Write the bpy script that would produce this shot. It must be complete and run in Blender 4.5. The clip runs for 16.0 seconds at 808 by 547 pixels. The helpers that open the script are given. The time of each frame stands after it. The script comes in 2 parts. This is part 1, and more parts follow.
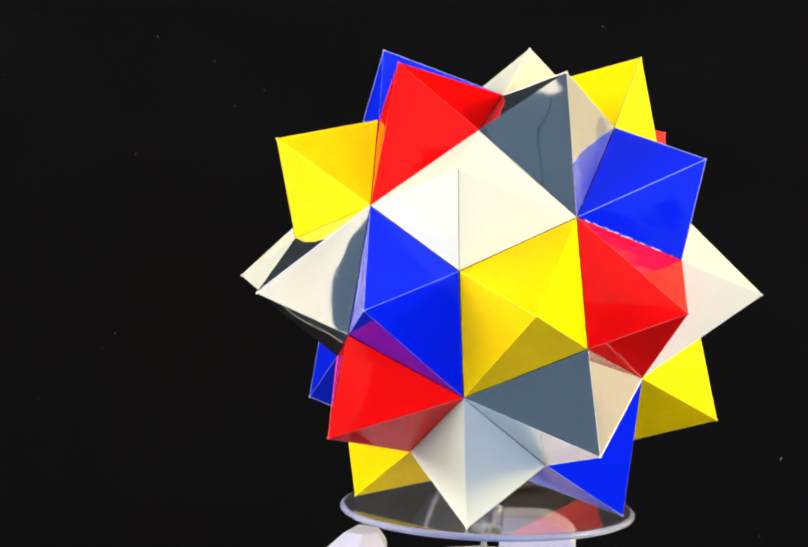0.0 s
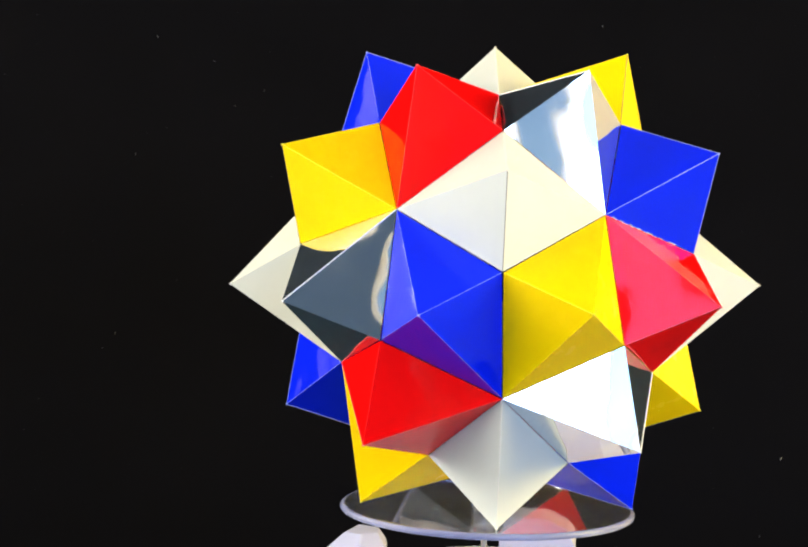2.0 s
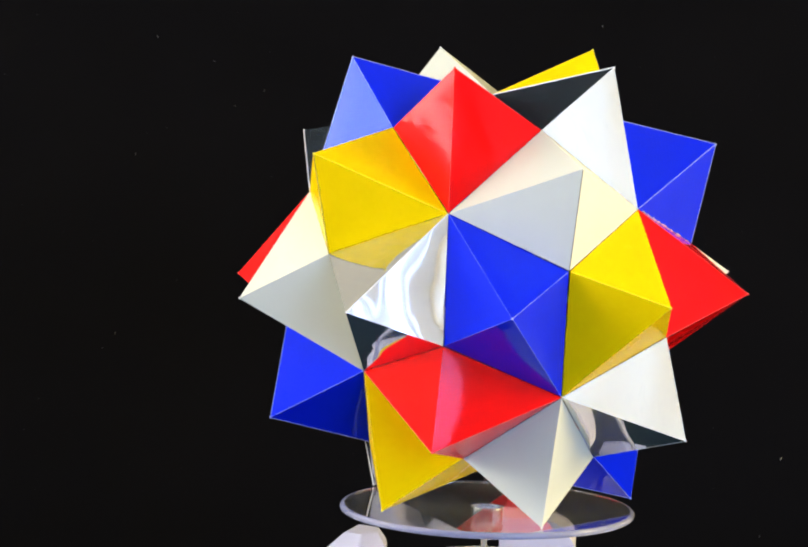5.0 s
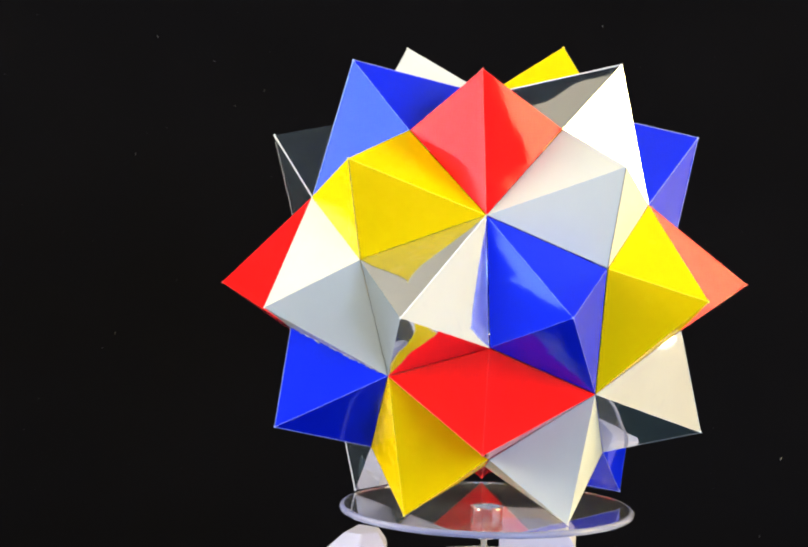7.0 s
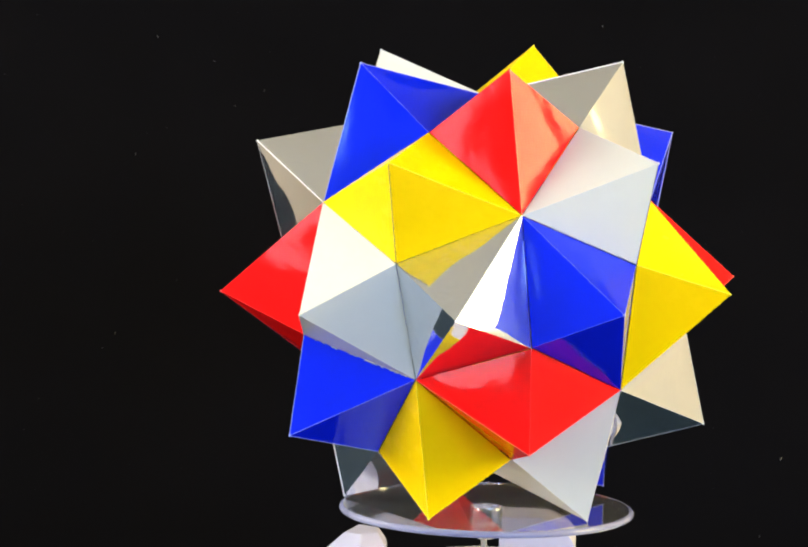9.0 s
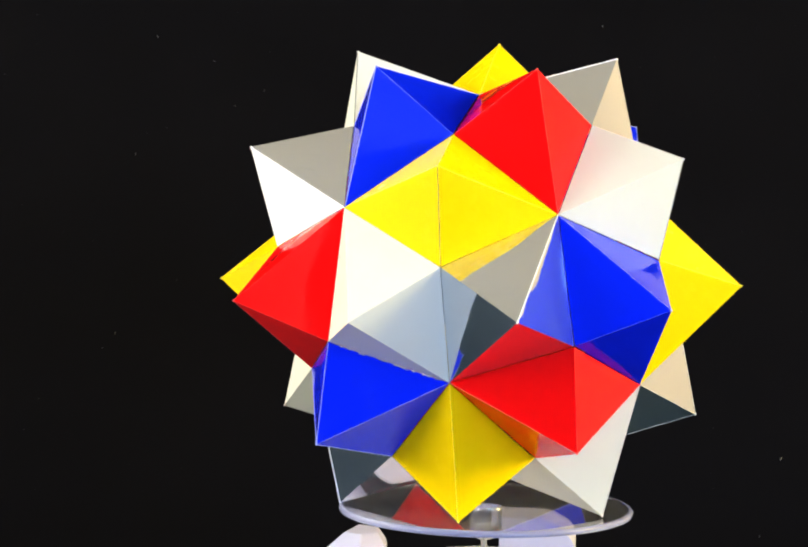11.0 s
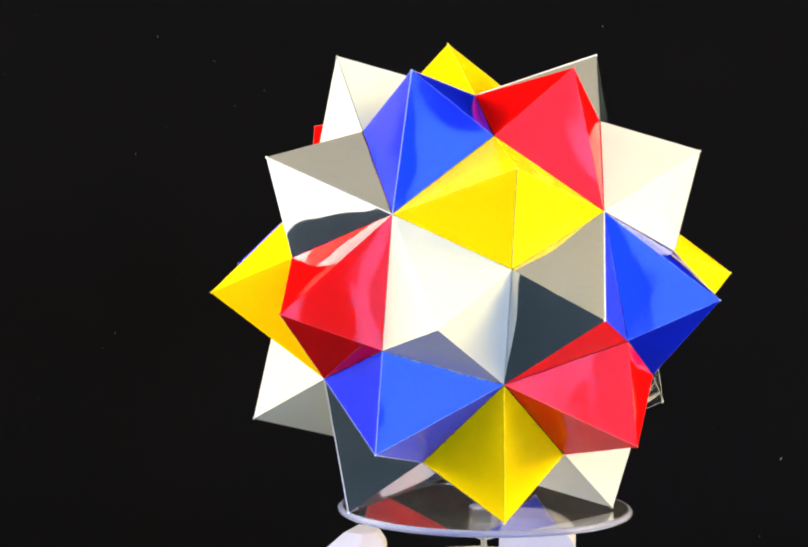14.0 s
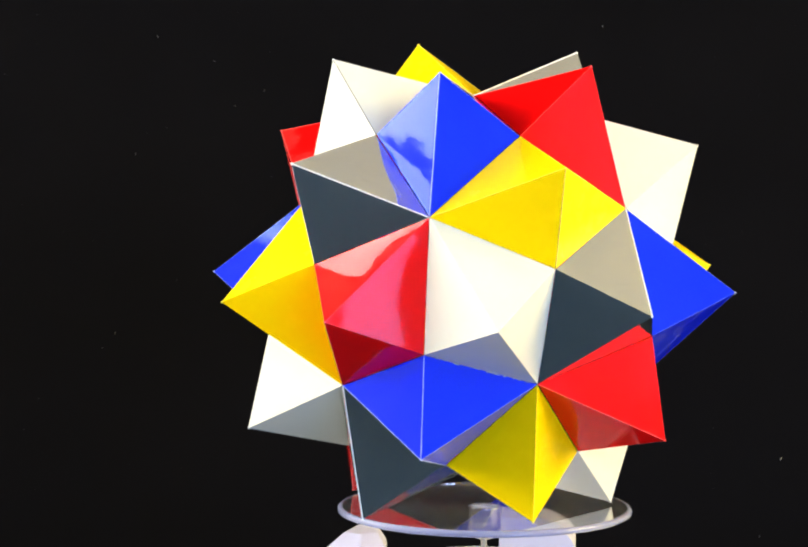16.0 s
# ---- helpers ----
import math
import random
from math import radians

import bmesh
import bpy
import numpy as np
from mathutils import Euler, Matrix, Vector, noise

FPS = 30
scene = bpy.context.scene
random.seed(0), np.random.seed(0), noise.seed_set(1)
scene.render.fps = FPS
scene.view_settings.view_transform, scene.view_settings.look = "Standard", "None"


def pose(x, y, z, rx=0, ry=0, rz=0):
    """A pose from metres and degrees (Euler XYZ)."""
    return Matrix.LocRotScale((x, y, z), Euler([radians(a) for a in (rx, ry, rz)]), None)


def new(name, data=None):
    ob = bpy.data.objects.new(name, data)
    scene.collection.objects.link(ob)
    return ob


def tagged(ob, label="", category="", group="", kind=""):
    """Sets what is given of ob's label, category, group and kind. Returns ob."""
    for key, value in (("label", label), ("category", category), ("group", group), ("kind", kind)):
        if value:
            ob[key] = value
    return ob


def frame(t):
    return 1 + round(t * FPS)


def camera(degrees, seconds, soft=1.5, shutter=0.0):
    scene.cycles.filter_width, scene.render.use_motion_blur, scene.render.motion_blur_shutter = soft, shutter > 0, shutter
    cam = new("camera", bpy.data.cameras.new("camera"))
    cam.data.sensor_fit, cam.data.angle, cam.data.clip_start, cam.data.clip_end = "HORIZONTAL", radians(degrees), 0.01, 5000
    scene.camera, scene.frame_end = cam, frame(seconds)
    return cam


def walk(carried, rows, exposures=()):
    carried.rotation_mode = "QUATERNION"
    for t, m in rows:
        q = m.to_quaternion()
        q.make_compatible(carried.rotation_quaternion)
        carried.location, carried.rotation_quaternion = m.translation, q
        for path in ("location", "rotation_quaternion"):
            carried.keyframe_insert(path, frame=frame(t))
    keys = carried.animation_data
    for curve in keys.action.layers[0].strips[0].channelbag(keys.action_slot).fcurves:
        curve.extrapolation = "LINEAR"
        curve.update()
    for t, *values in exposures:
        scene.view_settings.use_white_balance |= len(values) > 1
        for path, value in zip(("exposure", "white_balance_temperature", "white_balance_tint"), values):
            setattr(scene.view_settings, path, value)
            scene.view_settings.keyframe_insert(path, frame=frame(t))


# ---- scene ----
R = 0.11            # the model's radius to its tips
CENTRE = 0.919      # height of the model's centre
DISC = 0.8251       # top of the turntable's disc
TABLE = 0.75

cam = camera(11.534, 16.0, soft=2.15)
CAM_POSE = Matrix(((0.999541, -0.021438, 0.021408, 0.0),
                   (0.024341, 0.147533, -0.988758, -1.63937),
                   (0.018039, 0.988825, 0.147987, 1.16806),
                   (0, 0, 0, 1)))
EXPOSURES = [(0, 0.82), (2.5, 0.70), (3.5, 0.40), (4.2, 0.49), (6.5, 0.77), (9, 0.78), (12.5, 0.92), (16, 0.92)]
walk(cam, [(0, CAM_POSE), (16.0, CAM_POSE)], EXPOSURES)

# the turn of the table, degrees at each time
TURN = [(0, 7.15), (0.5, 10.5), (1, 13.75), (1.5, 16.98), (2, 20.1), (2.5, 23.45), (3, 26.9), (3.5, 30.25), (4, 33.75), (6.5, 50.95), (7, 54.3),
        (7.5, 57.4), (8, 60.5), (8.5, 63.6), (9, 66.8), (11.5, 83.7), (12, 87.15), (12.5, 90.5), (13, 93.9), (13.5, 97.1), (14, 100.4), (14.5, 103.6),
        (15, 106.6), (15.5, 109.8), (16, 113.0)]

# ---- light: a cool window behind the camera, a warm one at the side ----
world = bpy.data.worlds.new("sky")
scene.world = world
world.use_nodes = True
sky = world.node_tree.nodes.new("ShaderNodeTexSky")
sky.sky_type, sky.sun_disc, sky.sun_elevation, sky.sun_rotation = "NISHITA", False, radians(35), radians(120)
world.node_tree.links.new(sky.outputs[0], world.node_tree.nodes["Background"].inputs[0])
world.node_tree.nodes["Background"].inputs[1].default_value = 0.05


def window_light(name, m, wide, high, power, colour):
    lamp = bpy.data.lights.new(name, "AREA")
    lamp.shape, lamp.size, lamp.size_y, lamp.energy, lamp.color = "RECTANGLE", wide, high, power, colour
    ob = new(name, lamp)
    ob.matrix_world = m
    return ob


# ---- materials ----
def material(name, base, rough=0.5, metal=0.0, spec=0.5):
    m = bpy.data.materials.new(name)
    m.use_nodes = True
    b = m.node_tree.nodes["Principled BSDF"]
    b.inputs["Base Color"].default_value = (*base, 1)
    b.inputs["Roughness"].default_value, b.inputs["Metallic"].default_value = rough, metal
    b.inputs["Specular IOR Level"].default_value = spec
    return m


def node(m, kind, **inputs):
    n = m.node_tree.nodes.new(kind)
    for key, value in inputs.items():
        n.inputs[key.replace("_", " ")].default_value = value
    return n


def vary(m, base, amount, scale, rough=None, rough_to=None, bump=0.0, bump_scale=200.0, distance=0.001, detail=3.0, ripple=0.0):
    """Mottle the colour and the gloss at two scales and raise a fine relief."""
    links = m.node_tree.links
    b = m.node_tree.nodes["Principled BSDF"]
    where = node(m, "ShaderNodeTexCoord")
    coarse = node(m, "ShaderNodeTexNoise", Scale=scale, Detail=4.0, Roughness=0.6)
    links.new(where.outputs["Object"], coarse.inputs["Vector"])
    mix = m.node_tree.nodes.new("ShaderNodeMix")
    mix.data_type = "RGBA"
    mix.inputs[6].default_value = (*[c * (1 - amount) for c in base], 1)
    mix.inputs[7].default_value = (*[min(1, c * (1 + amount)) for c in base], 1)
    links.new(coarse.outputs[0], mix.inputs[0])
    links.new(mix.outputs[2], b.inputs["Base Color"])
    fine = node(m, "ShaderNodeTexNoise", Scale=bump_scale, Detail=detail)
    links.new(where.outputs["Object"], fine.inputs["Vector"])
    if rough is not None:
        span = node(m, "ShaderNodeMapRange", To_Min=rough, To_Max=rough_to)
        links.new(coarse.outputs[0], span.inputs[0])
        links.new(span.outputs[0], b.inputs["Roughness"])
    if bump:
        relief = node(m, "ShaderNodeBump", Strength=bump, Distance=distance)
        height = fine.outputs[0]
        if ripple:
            small = node(m, "ShaderNodeTexNoise", Scale=bump_scale * 4.5, Detail=1.0)
            links.new(where.outputs["Object"], small.inputs["Vector"])
            both = m.node_tree.nodes.new("ShaderNodeMath")
            both.operation = "MULTIPLY_ADD"
            both.inputs[1].default_value = ripple
            links.new(small.outputs[0], both.inputs[0])
            links.new(height, both.inputs[2])
            height = both.outputs[0]
        links.new(height, relief.inputs["Height"])
        links.new(relief.outputs[0], b.inputs["Normal"])
    return m


def card(name, base, rough, spec=0.5, tint=(1, 1, 1)):
    m = material(name, base, rough, 0.0, spec)
    m.node_tree.nodes["Principled BSDF"].inputs["Specular Tint"].default_value = (*tint, 1)
    return vary(m, base, 0.04, 60.0, rough * 0.8, rough * 1.3, 1.0, 42.0, 0.0006, 0.3, 0.11 if rough < 0.1 else 0.0)


CARD = {"r": card("red_card", (0.94, 0.003, 0.003), 0.06, 0.19, (1.0, 0.70, 0.90)),
        "b": card("blue_card", (0.002, 0.015, 0.82), 0.06, 0.36, (0.28, 0.62, 0.95)),
        "y": card("yellow_card", (0.95, 0.65, 0.001), 0.25, 0.06),
        "w": card("white_card", (0.71, 0.725, 0.645), 0.30, 0.25)}


def foil_card():
    """Mirror foil with a faint bluish haze and fine curved scratches."""
    base = (0.80, 0.82, 0.84)
    m = vary(material("silver_foil_card", base, 0.04, 1.0), base, 0.03, 50.0, 0.025, 0.06, 1.0, 38.0, 0.0004, 0.6)
    nodes, links = m.node_tree.nodes, m.node_tree.links
    where = node(m, "ShaderNodeTexCoord")
    bend = node(m, "ShaderNodeTexNoise", Scale=25.0, Detail=1.0)
    links.new(where.outputs["Object"], bend.inputs["Vector"])
    shift = m.node_tree.nodes.new("ShaderNodeVectorMath")
    shift.operation = "MULTIPLY_ADD"
    shift.inputs[1].default_value = (0.02, 0.02, 0.02)
    links.new(bend.outputs["Color"], shift.inputs[0])
    links.new(where.outputs["Object"], shift.inputs[2])
    stretch = node(m, "ShaderNodeMapping", Rotation=(0.5, 0.4, 0.3), Scale=(1500.0, 25.0, 260.0))
    links.new(shift.outputs[0], stretch.inputs["Vector"])
    hair = node(m, "ShaderNodeTexNoise", Scale=1.0, Detail=1.0)
    links.new(stretch.outputs[0], hair.inputs["Vector"])
    keep = node(m, "ShaderNodeMapRange", From_Min=0.56, From_Max=0.80, To_Min=0.04, To_Max=0.12)
    links.new(hair.outputs[0], keep.inputs[0])
    haze = node(m, "ShaderNodeBsdfDiffuse", Color=(0.38, 0.52, 0.68, 1))
    both = m.node_tree.nodes.new("ShaderNodeMixShader")
    links.new(keep.outputs[0], both.inputs[0])
    links.new(nodes["Principled BSDF"].outputs[0], both.inputs[1])
    links.new(haze.outputs[0], both.inputs[2])
    links.new(both.outputs[0], nodes["Material Output"].inputs["Surface"])
    return m


CARD["s"] = foil_card()
EDGE = {"r": material("red_card_edge", (0.9, 0.07, 0.06), 0.5), "b": material("blue_card_edge", (0.32, 0.38, 0.85), 0.5),
        "y": material("yellow_card_edge", (0.9, 0.74, 0.05), 0.5), "w": material("white_card_edge", (0.82, 0.80, 0.74), 0.5),
        "s": material("silver_card_edge", (0.88, 0.88, 0.90), 0.4)}
seam = material("card_seam", (0.10, 0.09, 0.07), 0.8)
glue = material("dried_glue", (0.92, 0.92, 0.9), 0.2)
glue.node_tree.nodes["Principled BSDF"].inputs["Transmission Weight"].default_value = 0.35
acrylic = material("clear_acrylic", (0.97, 0.97, 1.0), 0.02)
acrylic.node_tree.nodes["Principled BSDF"].inputs["Transmission Weight"].default_value = 0.97
acrylic.node_tree.nodes["Principled BSDF"].inputs["IOR"].default_value = 1.49
frosted = material("frosted_acrylic_edge", (0.42, 0.44, 0.64), 0.2)
frosted.node_tree.nodes["Principled BSDF"].inputs["Transmission Weight"].default_value = 0.6
white_plastic = vary(material("white_plastic", (0.56, 0.55, 0.67), 0.45), (0.56, 0.55, 0.67), 0.05, 80.0, 0.35, 0.55, 0.05, 1200.0, 0.0003)
steel = material("steel", (0.5, 0.5, 0.5), 0.3, 1.0)
velvet = vary(material("black_velvet", (0.0034, 0.0032, 0.0039), 0.95, 0.0, 0.03), (0.0034, 0.0032, 0.0039), 0.35, 9.0, None, None, 0.12, 900.0, 0.0008)
lint_mat = material("lint", (0.07, 0.07, 0.075), 0.9)
slate_paint = vary(material("slate_door_paint", (0.045, 0.08, 0.15), 0.7, 0.0, 0.12), (0.045, 0.08, 0.15), 0.06, 3.0)
table_slate = vary(material("slate_tabletop", (0.012, 0.023, 0.036), 0.9, 0.0, 0.05), (0.012, 0.023, 0.036), 0.15, 30.0, 0.85, 1.0)
laminate = vary(material("white_laminate", (0.80, 0.80, 0.79), 0.45), (0.80, 0.80, 0.79), 0.03, 12.0, 0.4, 0.5)
wall_pale = vary(material("pale_wall_paint", (0.78, 0.78, 0.80), 0.7), (0.78, 0.78, 0.80), 0.05, 3.0)
wall_cream = vary(material("cream_wall_paint", (0.86, 0.76, 0.55), 0.7), (0.86, 0.76, 0.55), 0.05, 3.0)
wall_tan = vary(material("tan_wall_paint", (0.58, 0.49, 0.38), 0.7), (0.58, 0.49, 0.38), 0.05, 3.0)
ceiling_mat = vary(material("ceiling_paint", (0.34, 0.33, 0.31), 0.8), (0.34, 0.33, 0.31), 0.04, 3.0)
boards = vary(material("pale_floor", (0.50, 0.53, 0.58), 0.5), (0.50, 0.53, 0.58), 0.12, 6.0)
table_wood = vary(material("table_wood", (0.3, 0.2, 0.12), 0.5), (0.3, 0.2, 0.12), 0.2, 20.0)
frame_white = material("window_frame_paint", (0.75, 0.75, 0.75), 0.4)


# ---- mesh helpers ----
def part(name, bm, mat, parent=None, label="", smooth=False):
    me = bpy.data.meshes.new(name)
    bm.to_mesh(me)
    bm.free()
    me.materials.append(mat)
    if smooth:
        for f in me.polygons:
            f.use_smooth = True
        me.set_sharp_from_angle(angle=radians(35))
    ob = new(name, me)
    ob.parent = parent
    return tagged(ob, label) if label else ob


def box_into(bm, x0, y0, z0, x1, y1, z1, bevel=0.0):
    made = bmesh.ops.create_cube(bm, size=1.0, matrix=Matrix.LocRotScale(((x0 + x1) / 2, (y0 + y1) / 2, (z0 + z1) / 2), None, (x1 - x0, y1 - y0, z1 - z0)))
    if bevel:
        edges = {e for v in made["verts"] for e in v.link_edges}
        bmesh.ops.bevel(bm, geom=list(edges), offset=bevel, segments=2, affect="EDGES", profile=0.6)


def box(x0, y0, z0, x1, y1, z1, bevel=0.0):
    bm = bmesh.new()
    box_into(bm, x0, y0, z0, x1, y1, z1, bevel)
    return bm


def lathe(profile, segments=64, closed=True):
    """Turn a closed outline of (radius, height) about z."""
    bm = bmesh.new()
    rings = []
    for r, z in profile:
        rings.append([bm.verts.new((r * math.cos(2 * math.pi * k / segments), r * math.sin(2 * math.pi * k / segments), z)) for k in range(segments)])
    pairs = list(zip(rings, rings[1:] + ([rings[0]] if closed else [])))
    for a, b in pairs:
        for k in range(segments):
            n = (k + 1) % segments
            bm.faces.new((a[k], a[n], b[n], b[k]))
    if not closed:
        bm.faces.new(rings[0][::-1])
        bm.faces.new(rings[-1])
    bmesh.ops.recalc_face_normals(bm, faces=bm.faces)
    return bm


def tube_into(bm, a, b, r, sides=6):
    """A thin rod from a to b."""
    a, b = Vector(a), Vector(b)
    turn = (b - a).to_track_quat("Z", "Y").to_matrix().to_4x4()
    bmesh.ops.create_cone(bm, cap_ends=True, segments=sides, radius1=r, radius2=r, depth=(b - a).length, matrix=Matrix.Translation((a + b) / 2) @ turn)


# ---- the room ----
def holed_wall(along, at, thick, lo, hi, top, hole):
    """A wall along x or y from lo to hi with one window opening (from, to, sill, head)."""
    a0, a1, z0, z1 = hole
    bm = bmesh.new()
    for p0, p1, q0, q1 in ((lo, a0, 0, top), (a1, hi, 0, top), (a0, a1, 0, z0), (a0, a1, z1, top)):
        if along == "x":
            box_into(bm, p0, min(at, at + thick), q0, p1, max(at, at + thick), q1)
        else:
            box_into(bm, min(at, at + thick), p0, q0, max(at, at + thick), p1, q1)
    return bm


def window(name, label, along, at, side, hole, panes):
    """Frame, mullions and sill in the wall's opening, with the daylight behind."""
    a0, a1, z0, z1 = hole
    win = tagged(new(name), label, "window", kind="structure")
    d0, d1 = sorted((at + side * 0.06, at + side * 0.12))

    def bar(part_name, p0, p1, q0, q1):
        b = (p0, d0, q0, p1, d1, q1) if along == "x" else (d0, p0, q0, d1, p1, q1)
        part(part_name, box(*b, 0.004), frame_white, win)
    bar("window_frame", a0, a0 + 0.05, z0, z1)
    bar("window_frame", a1 - 0.05, a1, z0, z1)
    bar("window_frame", a0 + 0.05, a1 - 0.05, z0, z0 + 0.05)
    bar("window_frame", a0 + 0.05, a1 - 0.05, z1 - 0.05, z1)
    for share, *_ in panes[1:]:
        m = a0 + (a1 - a0) * share
        bar("mullion", m - 0.02, m + 0.02, z0 + 0.05, z1 - 0.05)
    out = at + side * 0.14
    zm = (z0 + z1) / 2
    for f0, f1, power, colour in panes:
        mid, wide = a0 + (a1 - a0) * (f0 + f1) / 2, (a1 - a0) * (f1 - f0) - 0.02
        m = pose(mid, out, zm, 90, 0, 0) if along == "x" else pose(out, mid, zm, 90, 0, 90 * side)
        window_light(name + "_daylight", m, wide, z1 - z0 - 0.02, power, colour)


def room():
    x0, x1, y0, y1, z1 = -2.4, 2.6, -3.0, 1.6, 2.55
    T = 0.2
    tagged(part("floor", box(x0 - T, y0 - T, -0.2, x1 + T, y1 + T, 0.0), boards), "plain blue-grey floor of the room", "floor", kind="structure")
    tagged(part("ceiling", box(x0 - T, y0 - T, z1, x1 + T, y1 + T, z1 + 0.2), ceiling_mat), "plain pale grey ceiling", "ceiling", kind="structure")
    tagged(part("wall_north", box(x0 - T, y1, 0, x1 + T, y1 + T, z1), wall_tan), "plain tan wall behind the backdrop", "wall", kind="structure")
    tagged(part("wall_south", holed_wall("x", y0, -T, x0 - T, x1 + T, z1, WINDOW_1), wall_pale), "pale painted wall with a window opening", "wall", kind="structure")
    tagged(part("wall_east", holed_wall("y", x1, T, y0, y1, z1, WINDOW_2), wall_cream), "cream painted wall with a window opening", "wall", kind="structure")
    tagged(part("wall_west", holed_wall("y", x0, -T, y0, y1, z1, WINDOW_3), wall_pale), "pale painted wall with a window opening", "wall", kind="structure")
    window("window_1", "white framed window with bright cool daylight", "x", y0, -1, WINDOW_1, PANES_1)
    window("window_2", "white framed window with warm light behind it", "y", x1, 1, WINDOW_2, PANES_2)
    window("window_3", "white framed window with soft cool daylight", "y", x0, -1, WINDOW_3, PANES_3)
    door = tagged(new("door_1"), "dark slate grey double door in the wall", "door", kind="structure")
    for a, b in ((-1.72, -0.90), (-0.89, -0.07)):
        leaf = part("door_leaf", box(a, y0 + 0.002, 0.005, b, y0 + 0.045, 2.05, 0.004), slate_paint, door)
        part("door_handle", box(-0.97 if a < -1 else -0.85, y0 + 0.046, 1.0, -0.94 if a < -1 else -0.82, y0 + 0.075, 1.14, 0.006), steel, leaf)


WINDOW_1 = (-0.05, 2.25, 0.85, 2.46)
WINDOW_2 = (-0.95, 0.48, 1.19, 2.40)
WINDOW_3 = (-2.10, 1.35, 1.30, 2.48)
# share of the opening, watts and colour: two panes show dim blue shade outside, two the bright sky
PANES_1 = [(0.0, 0.23, 0.30, (0.19, 0.58, 1.0)), (0.23, 0.37, 10.0, (0.37, 0.53, 1.0)),
           (0.37, 0.565, 5.3, (0.18, 0.56, 1.0)), (0.565, 1.0, 39.0, (0.37, 0.53, 1.0))]
PANES_2 = [(0.0, 1.0, 76.0, (1.0, 0.80, 0.31))]
PANES_3 = [(0.0, 1.0, 80.0, (1.0, 0.95, 0.82))]
room()


def table():
    """A long table with a white top; a slate mat covers it under the turntable."""
    t = tagged(new("table"), "long wooden table with a white laminate top", "table")
    part("tabletop", box(-1.25, -0.52, TABLE - 0.036, 0.42, 0.245, TABLE - 0.003, 0.004), laminate, t)
    for x in (-1.19, 0.36):
        for y in (-0.46, 0.18):
            part("leg", box(x - 0.03, y - 0.03, 0, x + 0.03, y + 0.03, TABLE - 0.036, 0.004), table_wood, t)
    mat = part("table_mat", box(-0.42, -0.51, TABLE - 0.003, 0.41, 0.235, TABLE, 0.0008), table_slate)
    tagged(mat, "dark slate grey mat lying on the table", "mat")


table()


def backdrop():
    """A board covered with black cloth that stands on the floor behind the table; the cloth is faintly wavy."""
    bm = bmesh.new()
    nx, nz, top = 60, 76, 1.80
    skins = []
    for side in (0.0, 0.012):
        grid = []
        for i in range(nz + 1):
            z = top * i / nz
            grid.append([bm.verts.new((x, cloth_y(x, z) + side, z)) for x in (-0.53 + 0.85 * k / nx for k in range(nx + 1))])
        skins.append(grid)
        for a, b in zip(grid, grid[1:]):
            for k in range(nx):
                bm.faces.new((a[k], a[k + 1], b[k + 1], b[k]))
    f, r = skins
    for i in range(nz):
        for k in (0, nx):
            bm.faces.new((f[i][k], f[i + 1][k], r[i + 1][k], r[i][k]))
    for k in range(nx):
        for i in (0, -1):
            bm.faces.new((f[i][k], f[i][k + 1], r[i][k + 1], r[i][k]))
    bmesh.ops.recalc_face_normals(bm, faces=bm.faces)
    tagged(part("backdrop", bm, velvet, smooth=True), "black cloth backdrop standing behind the table", "backdrop", kind="structure")


def cloth_y(x, z):
    rise = min(max((z - 0.70) / 0.6, 0), 1)
    return 0.40 + 0.13 * rise * rise * (3 - 2 * rise) + 0.004 * noise.noise(Vector((x * 3.1, z * 0.9, 2.0)))


backdrop()


# ---- the paper model: thirty pyramids on a rhombic base ----
PHI = (1 + 5 ** 0.5) / 2


def directions():
    """Unit directions of the 30 tips, the 20 three-fold hollows and the 12 five-fold hollows, a five-fold one upwards."""
    raw = [Vector(v).normalized() for a in (-1, 1) for b in (-PHI, PHI) for v in ((0, a, b), (a, b, 0), (b, 0, a))]
    up = max(raw, key=lambda v: v.z + 1e-3 * v.y)
    near = [w for w in raw if abs(w.dot(up) - 5 ** -0.5) < 1e-5][0]
    ax = (near - near.dot(up) * up).normalized()
    ay = up.cross(ax)
    five = [Vector((v.dot(ax), v.dot(ay), v.dot(up))) for v in raw]
    joined = lambda i, j: abs(five[i].dot(five[j]) - 5 ** -0.5) < 1e-5
    tips = [(five[i] + five[j]).normalized() for i in range(12) for j in range(i) if joined(i, j)]
    three = [(five[i] + five[j] + five[k]).normalized() for i in range(12) for j in range(i) for k in range(j) if joined(i, j) and joined(j, k) and joined(i, k)]
    return tips, three, five


COLOURS = "bwswbsyrsbryswrybwyrsyrwbrybws"
WORDS = {"r": "glossy red", "b": "glossy blue", "y": "yellow", "w": "white", "s": "mirror silver foil"}
HOLLOW_3, HOLLOW_5 = 0.780, 0.7116
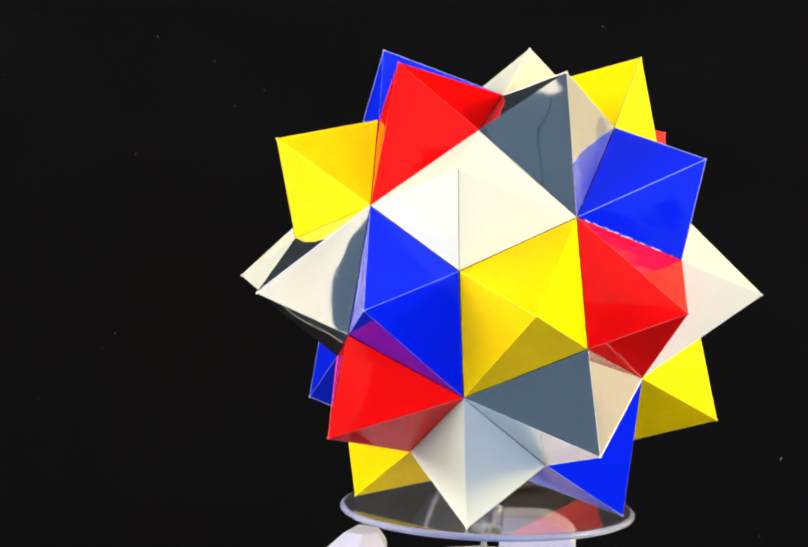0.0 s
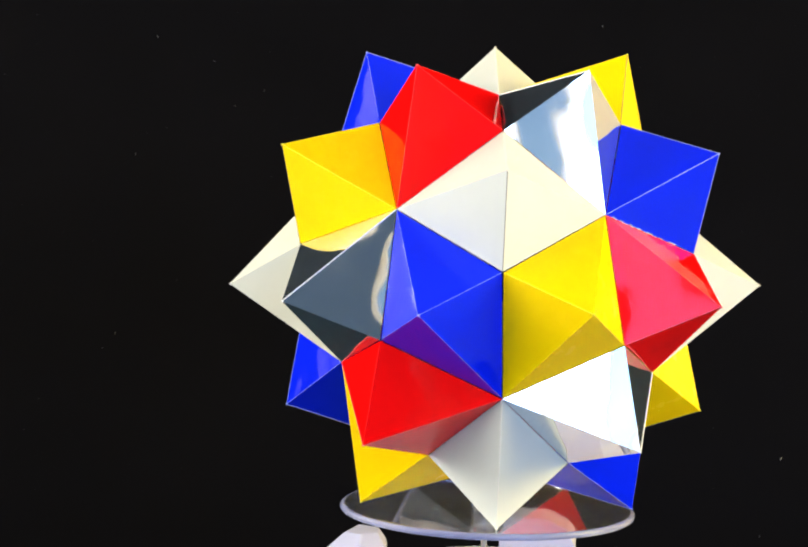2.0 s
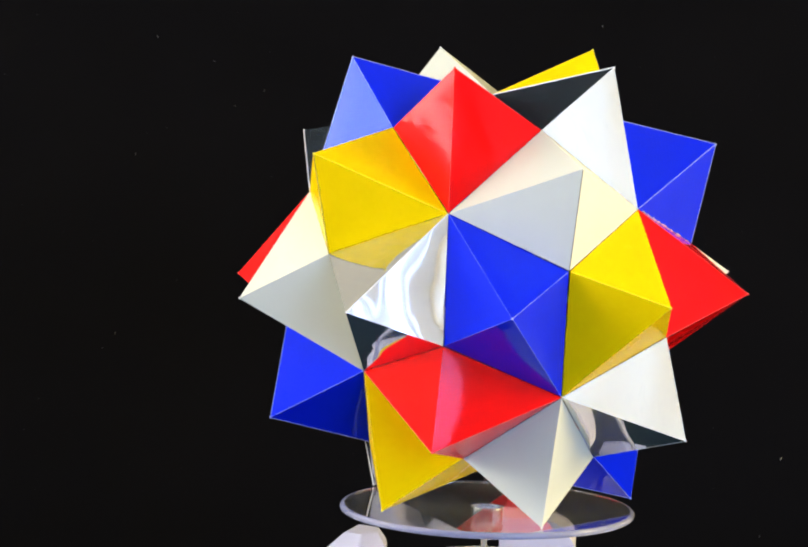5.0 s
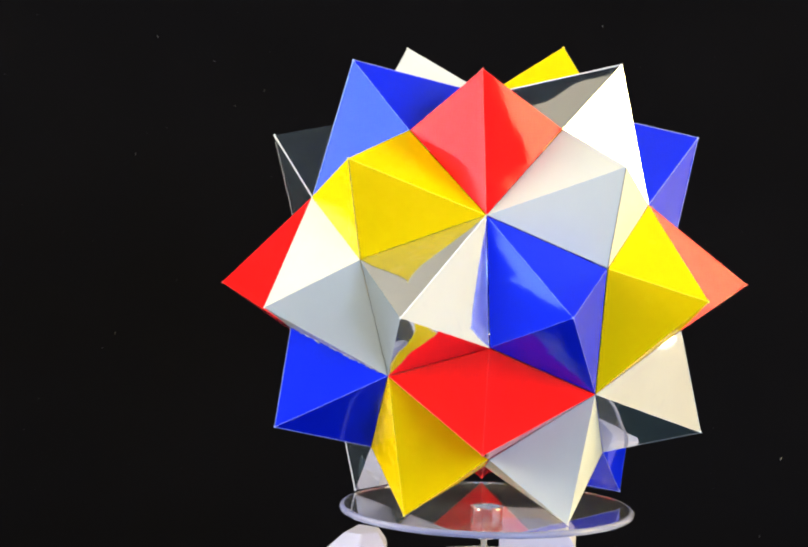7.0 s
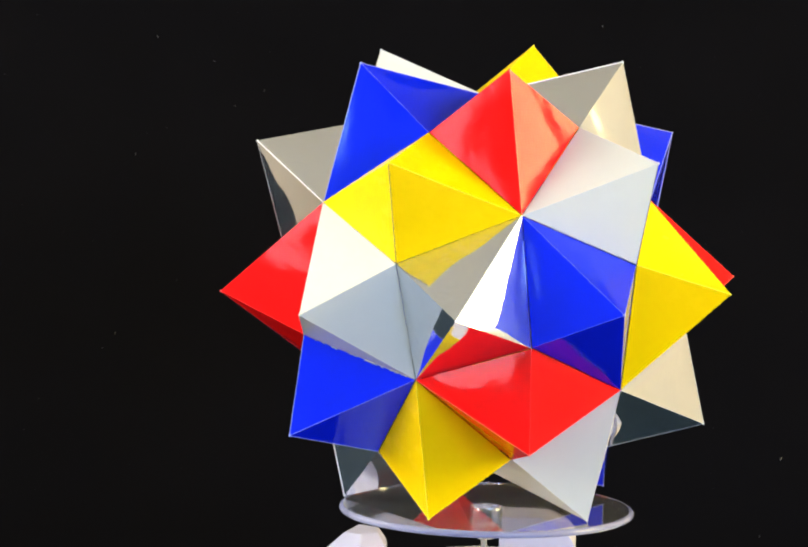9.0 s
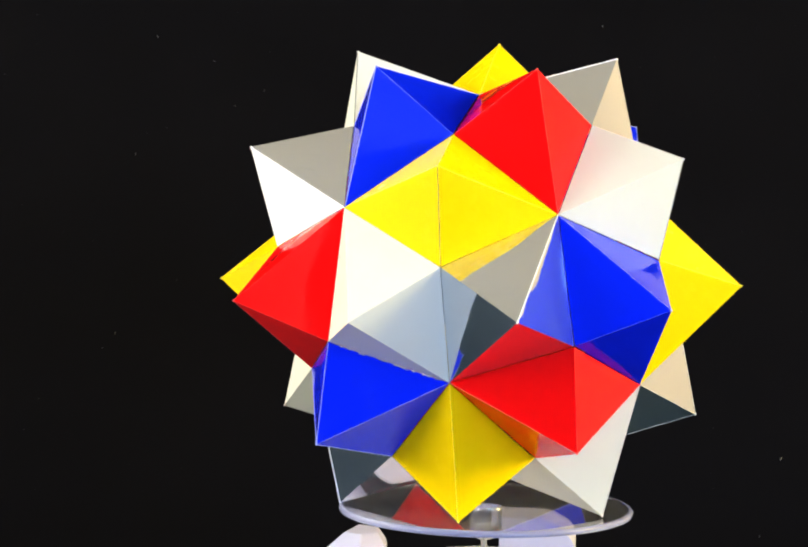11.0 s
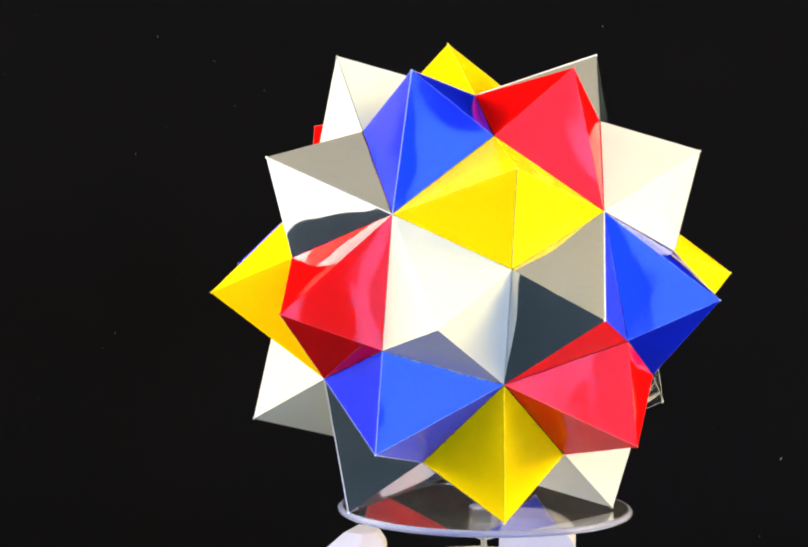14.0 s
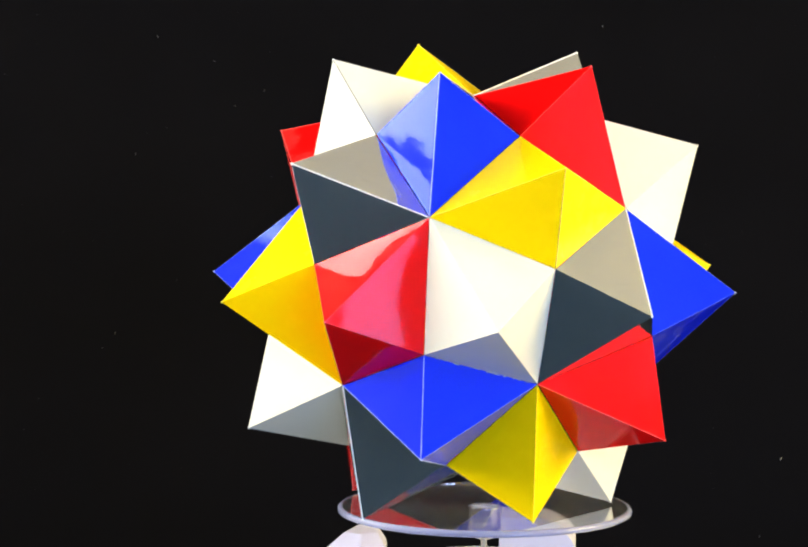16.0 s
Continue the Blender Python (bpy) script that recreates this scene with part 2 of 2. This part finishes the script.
# small slips of the hand-made folds, in radii: tips, three-fold and five-fold hollows
TIP_SLIPS = {0: (0.02, -0.012, 0.015), 2: (0.019, 0.016, -0.005), 5: (0.015, 0.008, 0.011), 6: (-0.006, -0.018, 0.032), 7: (0.009, 0.018, 0.007), 8: (0.012, 0.004, -0.006), 9: (0.016, -0.016, 0.006), 10: (0.007, 0.017, -0.004), 13: (-0.007, 0.006, -0.018), 14: (-0.001, 0.015, -0.006), 15: (0.009, 0.006, 0.01), 17: (0.003, 0.002, -0.012), 18: (-0.005, 0.014, 0.006), 19: (-0.004, 0.019, -0.001), 20: (0.003, 0.003, -0.012), 21: (-0.002, -0.001, 0.011), 22: (0.011, 0.007, -0.011), 23: (-0.007, -0.006, -0.02), 25: (0.017, 0.012, 0.0), 26: (0.001, 0.003, -0.012), 27: (0.009, 0.021, 0.008), 29: (0.007, 0.013, -0.002)}
THREE_SLIPS = {0: (-0.011, -0.002, -0.004), 1: (0.027, 0.002, 0.016), 2: (0.008, -0.009, 0.008), 3: (0.015, -0.014, 0.006), 9: (-0.001, 0.011, -0.012), 12: (-0.010, 0.003, 0.016), 14: (0.003, 0.012, -0.009), 19: (-0.004, 0.001, -0.018)}
FIVE_SLIPS = {1: (-0.018, 0.004, 0.010), 2: (-0.006, -0.040, -0.022), 4: (-0.017, -0.011, 0.013), 6: (0.027, 0.0, 0.032), 8: (0.005, 0.005, 0.001), 10: (-0.039, 0.028, 0.024)}
SLIPS = (TIP_SLIPS, THREE_SLIPS, FIVE_SLIPS)


def spike(i, tip, corners, colour, model):
    """One hollow folded pyramid of card: four slightly bowed facets, with a rim of the card's thickness."""
    n = 10
    bm = bmesh.new()
    mid = sum(corners, Vector()) / 4
    rnd = random.Random(100 + i)
    gap = rnd.uniform(0.00014, 0.00046)
    inset = [c + (mid - c).normalized() * gap for c in corners]
    for k in range(4):
        a, b = inset[k], inset[(k + 1) % 4]
        normal = (a - tip).cross(b - tip).normalized()
        if normal.dot(tip) < 0:
            normal = -normal
        bow = rnd.uniform(0.00018, 0.0004) if colour in "rbs" else rnd.uniform(0.0001, 0.0005)
        seed = rnd.uniform(0, 50)
        skins = []
        for depth in (0.0, 0.0005):
            rows = []
            for u in range(n + 1):
                row = []
                for v in range(u + 1):
                    s, w = u / n, (v / u if u else 0)
                    q = tip.lerp(a.lerp(b, w), s)
                    l1, l2, l3 = 1 - s, s * (1 - w), s * w
                    hump = 27 * l1 * l2 * l3 + 0.2 * 4 * l2 * l3 * (1 - l1)
                    wave = noise.noise(q * 45 + Vector((seed, 0, 0))) * {"s": 0.00035, "r": 0.0003, "b": 0.0003}.get(colour, 0.0002) * min(1, 9 * min(l1, l2, l3))
                    row.append(bm.verts.new(q + normal * (bow * hump + wave - depth)))
                rows.append(row)
            skins.append(rows)
            for u in range(n):
                for v in range(u + 1):
                    t = [(rows[u][v], rows[u + 1][v], rows[u + 1][v + 1])]
                    if v < u:
                        t.append((rows[u][v], rows[u + 1][v + 1], rows[u][v + 1]))
                    for f in t:
                        f = bm.faces.new(f)
                        f.smooth = True
                        f.normal_update()
                        if (f.normal.dot(normal) < 0) == (depth == 0.0):
                            f.normal_flip()
        for v in range(n):
            bm.faces.new((skins[0][n][v], skins[0][n][v + 1], skins[1][n][v + 1], skins[1][n][v]))
    bmesh.ops.remove_doubles(bm, verts=bm.verts, dist=1e-6)
    for e in bm.edges:
        e.smooth = len(e.link_faces) == 2 and e.calc_face_angle(0) < radians(14)
    ob = part("spike", bm, CARD[colour], model, WORDS[colour] + " card pyramid")
    # worn fold lines along the ridges; one closing seam runs dark on the matt cards
    low = min((1, 3), key=lambda k: inset[k].z)
    for k in range(4):
        e = bmesh.new()
        dark = colour in "yw" and k == low and abs(tip.z) > 0.02
        r = {"b": 0.00016, "s": 0.00008, "r": 0.00014, "w": 0.00012, "y": 0.00008}[colour] * rnd.choice((0.3, 0.4, 0.5, 1.0, 1.15))
        if colour == "s" and k == max((0, 2), key=lambda j: inset[j].z):
            r = 0.00028
        tube_into(e, tip * 0.9995, inset[k] * 0.9995, 0.00016 if dark else r)
        part("fold_line", e, seam if dark else EDGE[colour], ob, smooth=True)
    e = bmesh.new()
    bmesh.ops.create_icosphere(e, subdivisions=1, radius=0.0006, matrix=Matrix.Translation(tip * 0.9975))
    part("worn_tip", e, EDGE[colour], ob, smooth=True)
    return ob


def paper_model():
    tips, three, five = directions()
    model = tagged(new("paper_polyhedron"), "spiky ball of red, blue, yellow, white and silver card pyramids", "paper model")
    place = lambda d, r, slips, k: (d * r + Vector(slips.get(k, (0, 0, 0)))) * R
    P2 = [place(d, 1.0, SLIPS[0], k) for k, d in enumerate(tips)]
    P3 = [place(d, HOLLOW_3, SLIPS[1], k) for k, d in enumerate(three)]
    P5 = [place(d, HOLLOW_5, SLIPS[2], k) for k, d in enumerate(five)]
    for i, d in enumerate(tips):
        c5 = [P5[k] for k, f in enumerate(five) if f.dot(d) > 0.8]
        c3 = [P3[k] for k, f in enumerate(three) if f.dot(d) > 0.9]
        ring = [c5[0], c3[0], c5[1], c3[1]]
        ob = spike(i, P2[i], ring, COLOURS[i], model)
        # glue squeezed out along the seam to the neighbour above
        if i in (9, 14):
            k = max(range(4), key=lambda k: (ring[k] + ring[(k + 1) % 4]).z + (-3 if i == 14 else -1) * 0.5 * (ring[k] + ring[(k + 1) % 4]).dot(Vector((d.y, -d.x, 0))))
            glue_line(ring[k], ring[(k + 1) % 4], ob, 7 + i)
    return model


def glue_line(a, b, parent, seed):
    """A broken bead of dried glue along a seam."""
    bm = bmesh.new()
    rnd = random.Random(seed)
    n = 34
    for k in range(n):
        if rnd.random() < 0.4:
            continue
        q = a.lerp(b, 0.06 + 0.88 * k / n) * 1.003
        s = rnd.uniform(0.00025, 0.0006)
        turn = (b - a).to_track_quat("X", "Z").to_matrix().to_4x4()
        off = Vector([rnd.uniform(-1, 1) * 0.0003 for _ in range(3)])
        bmesh.ops.create_icosphere(bm, subdivisions=1, radius=s, matrix=Matrix.Translation(q + off) @ turn @ Matrix.Diagonal((rnd.uniform(1, 2.6), 0.7, 0.7, 1)))
    part("glue_bead", bm, glue, parent, "broken line of dried glue", smooth=True)


model = paper_model()


# ---- the turntable ----
def ring_solid(rings):
    """A faceted solid through closed rings of points, capped at both ends."""
    bm = bmesh.new()
    loops = [[bm.verts.new(p) for p in ring] for ring in rings]
    for a, b in zip(loops, loops[1:]):
        for k in range(len(a)):
            n = (k + 1) % len(a)
            bm.faces.new((a[k], a[n], b[n], b[k]))
    bm.faces.new(loops[0][::-1])
    bm.faces.new(loops[-1])
    bmesh.ops.recalc_face_normals(bm, faces=bm.faces)
    bmesh.ops.bevel(bm, geom=list(bm.edges), offset=0.0004, segments=2, affect="EDGES")
    return bm


def foot(x, y, top, flip):
    """A chunky faceted foot: a narrow top that widens and then stands on the table."""
    plan = [(-0.010, -0.008), (-0.002, 0.016), (0.010, 0.009), (0.010, -0.006), (0.001, -0.013)]
    rings = []
    for grow, dx, z in ((1.15, 0.004, 0.0), (1.35, 0.0, top - 0.016), (1.25, 0.0, top - 0.006), (0.72, 0.002, top)):
        rings.append([(x + flip * (px * grow + dx), y + py * grow, z) for px, py in plan])
    return ring_solid(rings)


def turntable():
    t = tagged(new("turntable"), "white plastic turntable with a clear round acrylic disc", "turntable")
    t.matrix_world = pose(0, 0, TABLE)
    r, th = 0.0616, 0.0028
    prof = [(0.0070, 0.0), (0.0076, 0.0), (r - 0.0030, 0.0), (r - 0.0019, 0.0), (r - 0.0019, -th), (r - 0.0030, -th), (0.0076, -th), (0.0070, -th)]
    disc = part("disc", lathe(prof, 128), acrylic, t, "clear acrylic disc", smooth=True)
    edge = [(r - 0.0018, -th), (r - 0.0018, 0.0)]
    for k in range(9):
        a = math.pi / 2 - k / 8 * math.pi
        edge.append((r - 0.0014 + 0.0014 * math.cos(a), -th / 2 + th / 2 * math.sin(a)))
    part("rim", lathe(edge, 128), frosted, disc, "frosted rounded rim", smooth=True)
    hub = [(0.0056, -0.0102), (0.0068, -0.0102), (0.0068, -0.0004), (0.0065, 0.0), (0.0059, 0.0), (0.0056, -0.0004)]
    part("hub", lathe(hub, 48), acrylic, disc, "clear acrylic tube", smooth=True)
    collar = [(0.001, -0.0106), (0.0072, -0.0106), (0.0066, -0.0122), (0.0030, -0.0138), (0.001, -0.0138)]
    part("collar", lathe(collar, 48), acrylic, disc, smooth=True)
    for ob in (disc, *disc.children):
        ob.visible_shadow = False
    h = DISC - TABLE
    part("spindle", lathe([(0.0012, 0.045), (0.0012, h - 0.0135)], 24, False), steel, t)
    drum = [(0.0005, 0.0), (0.038, 0.0), (0.040, 0.002), (0.040, 0.045), (0.038, 0.049), (0.034, 0.0505), (0.0005, 0.0515)]
    part("base", lathe(drum, 64), white_plastic, t, "round white plastic base", smooth=True)
    block = [(0.0065, 0.0), (0.039, 0.0), (0.039, 0.0490), (0.036, 0.0530), (0.0290, 0.0568), (0.0250, 0.0578), (0.0065, 0.0580)]
    part("motor_box", ring_solid([[(x, 0.0475, z) for x, z in block], [(x + 0.001, 0.070, z) for x, z in block]]), white_plastic, t)
    part("foot", foot(-0.0545, 0.034, 0.0565, 1), white_plastic, t)
    part("foot", foot(0.0585, 0.034, 0.0490, -1), white_plastic, t)
    return t, disc


table_thing, disc = turntable()


def lint():
    """Bits of fluff caught on the black cloth."""
    bm = bmesh.new()
    rnd = random.Random(4)
    spots = [(-0.1772, 0.9774, 3), (-0.1472, 0.9655, 2), (-0.1868, 0.9173, 2), (-0.2573, 0.9567, 2), (-0.1945, 0.8263, 2.4), (-0.2009, 0.8184, 2),
             (-0.1204, 0.9507, 2), (-0.1355, 0.9428, 2), (0.0564, 0.9874, 3), (0.1532, 0.7694, 3), (0.143, 0.7289, 2), (-0.1632, 0.8537, 1.4),
             (-0.1709, 0.931, 1.4), (-0.181, 0.9281, 1.4), (-0.2412, 0.9874, 2)]
    for _ in range(70):
        spots.append((rnd.uniform(-0.26, 0.17), rnd.uniform(0.73, 1.0), rnd.uniform(0.4, 1.1)))
    for x, z, size in spots:
        s = size * 0.00020
        turn = Euler((rnd.uniform(0, 3), rnd.uniform(0, 3), rnd.uniform(0, 3))).to_matrix().to_4x4()
        bmesh.ops.create_icosphere(bm, subdivisions=1, radius=s, matrix=Matrix.Translation((x, cloth_y(x, z) - 0.0002, z)) @ turn @ Matrix.Diagonal((rnd.uniform(1, 3.2), 0.6, 0.7, 1)))
    tagged(part("lint", bm, lint_mat), "pale specks of fluff on the black cloth", "lint", kind="stuff")


lint()


def motions():
    rows, drows = [], []
    for t, a in TURN:
        rows.append((t, pose(0, 0, CENTRE, 0, 0, a) @ pose(0.04266 * R, 0.04756 * R, 0) @ pose(0, 0, 0, -1.145, 0, 0) @ pose(0, 0, 0, 0, 0.261, 0)))
        drows.append((t, pose(0.0003, 0, DISC - TABLE, -0.964) @ pose(0, 0, 0, 0, -0.246) @ pose(0, 0, 0, 0, 0, a) @ pose(0.0009, -0.0001, 0, 0.123) @ pose(0, 0, 0, 0, 1.216)))
    walk(model, rows)
    walk(disc, drows)


motions()
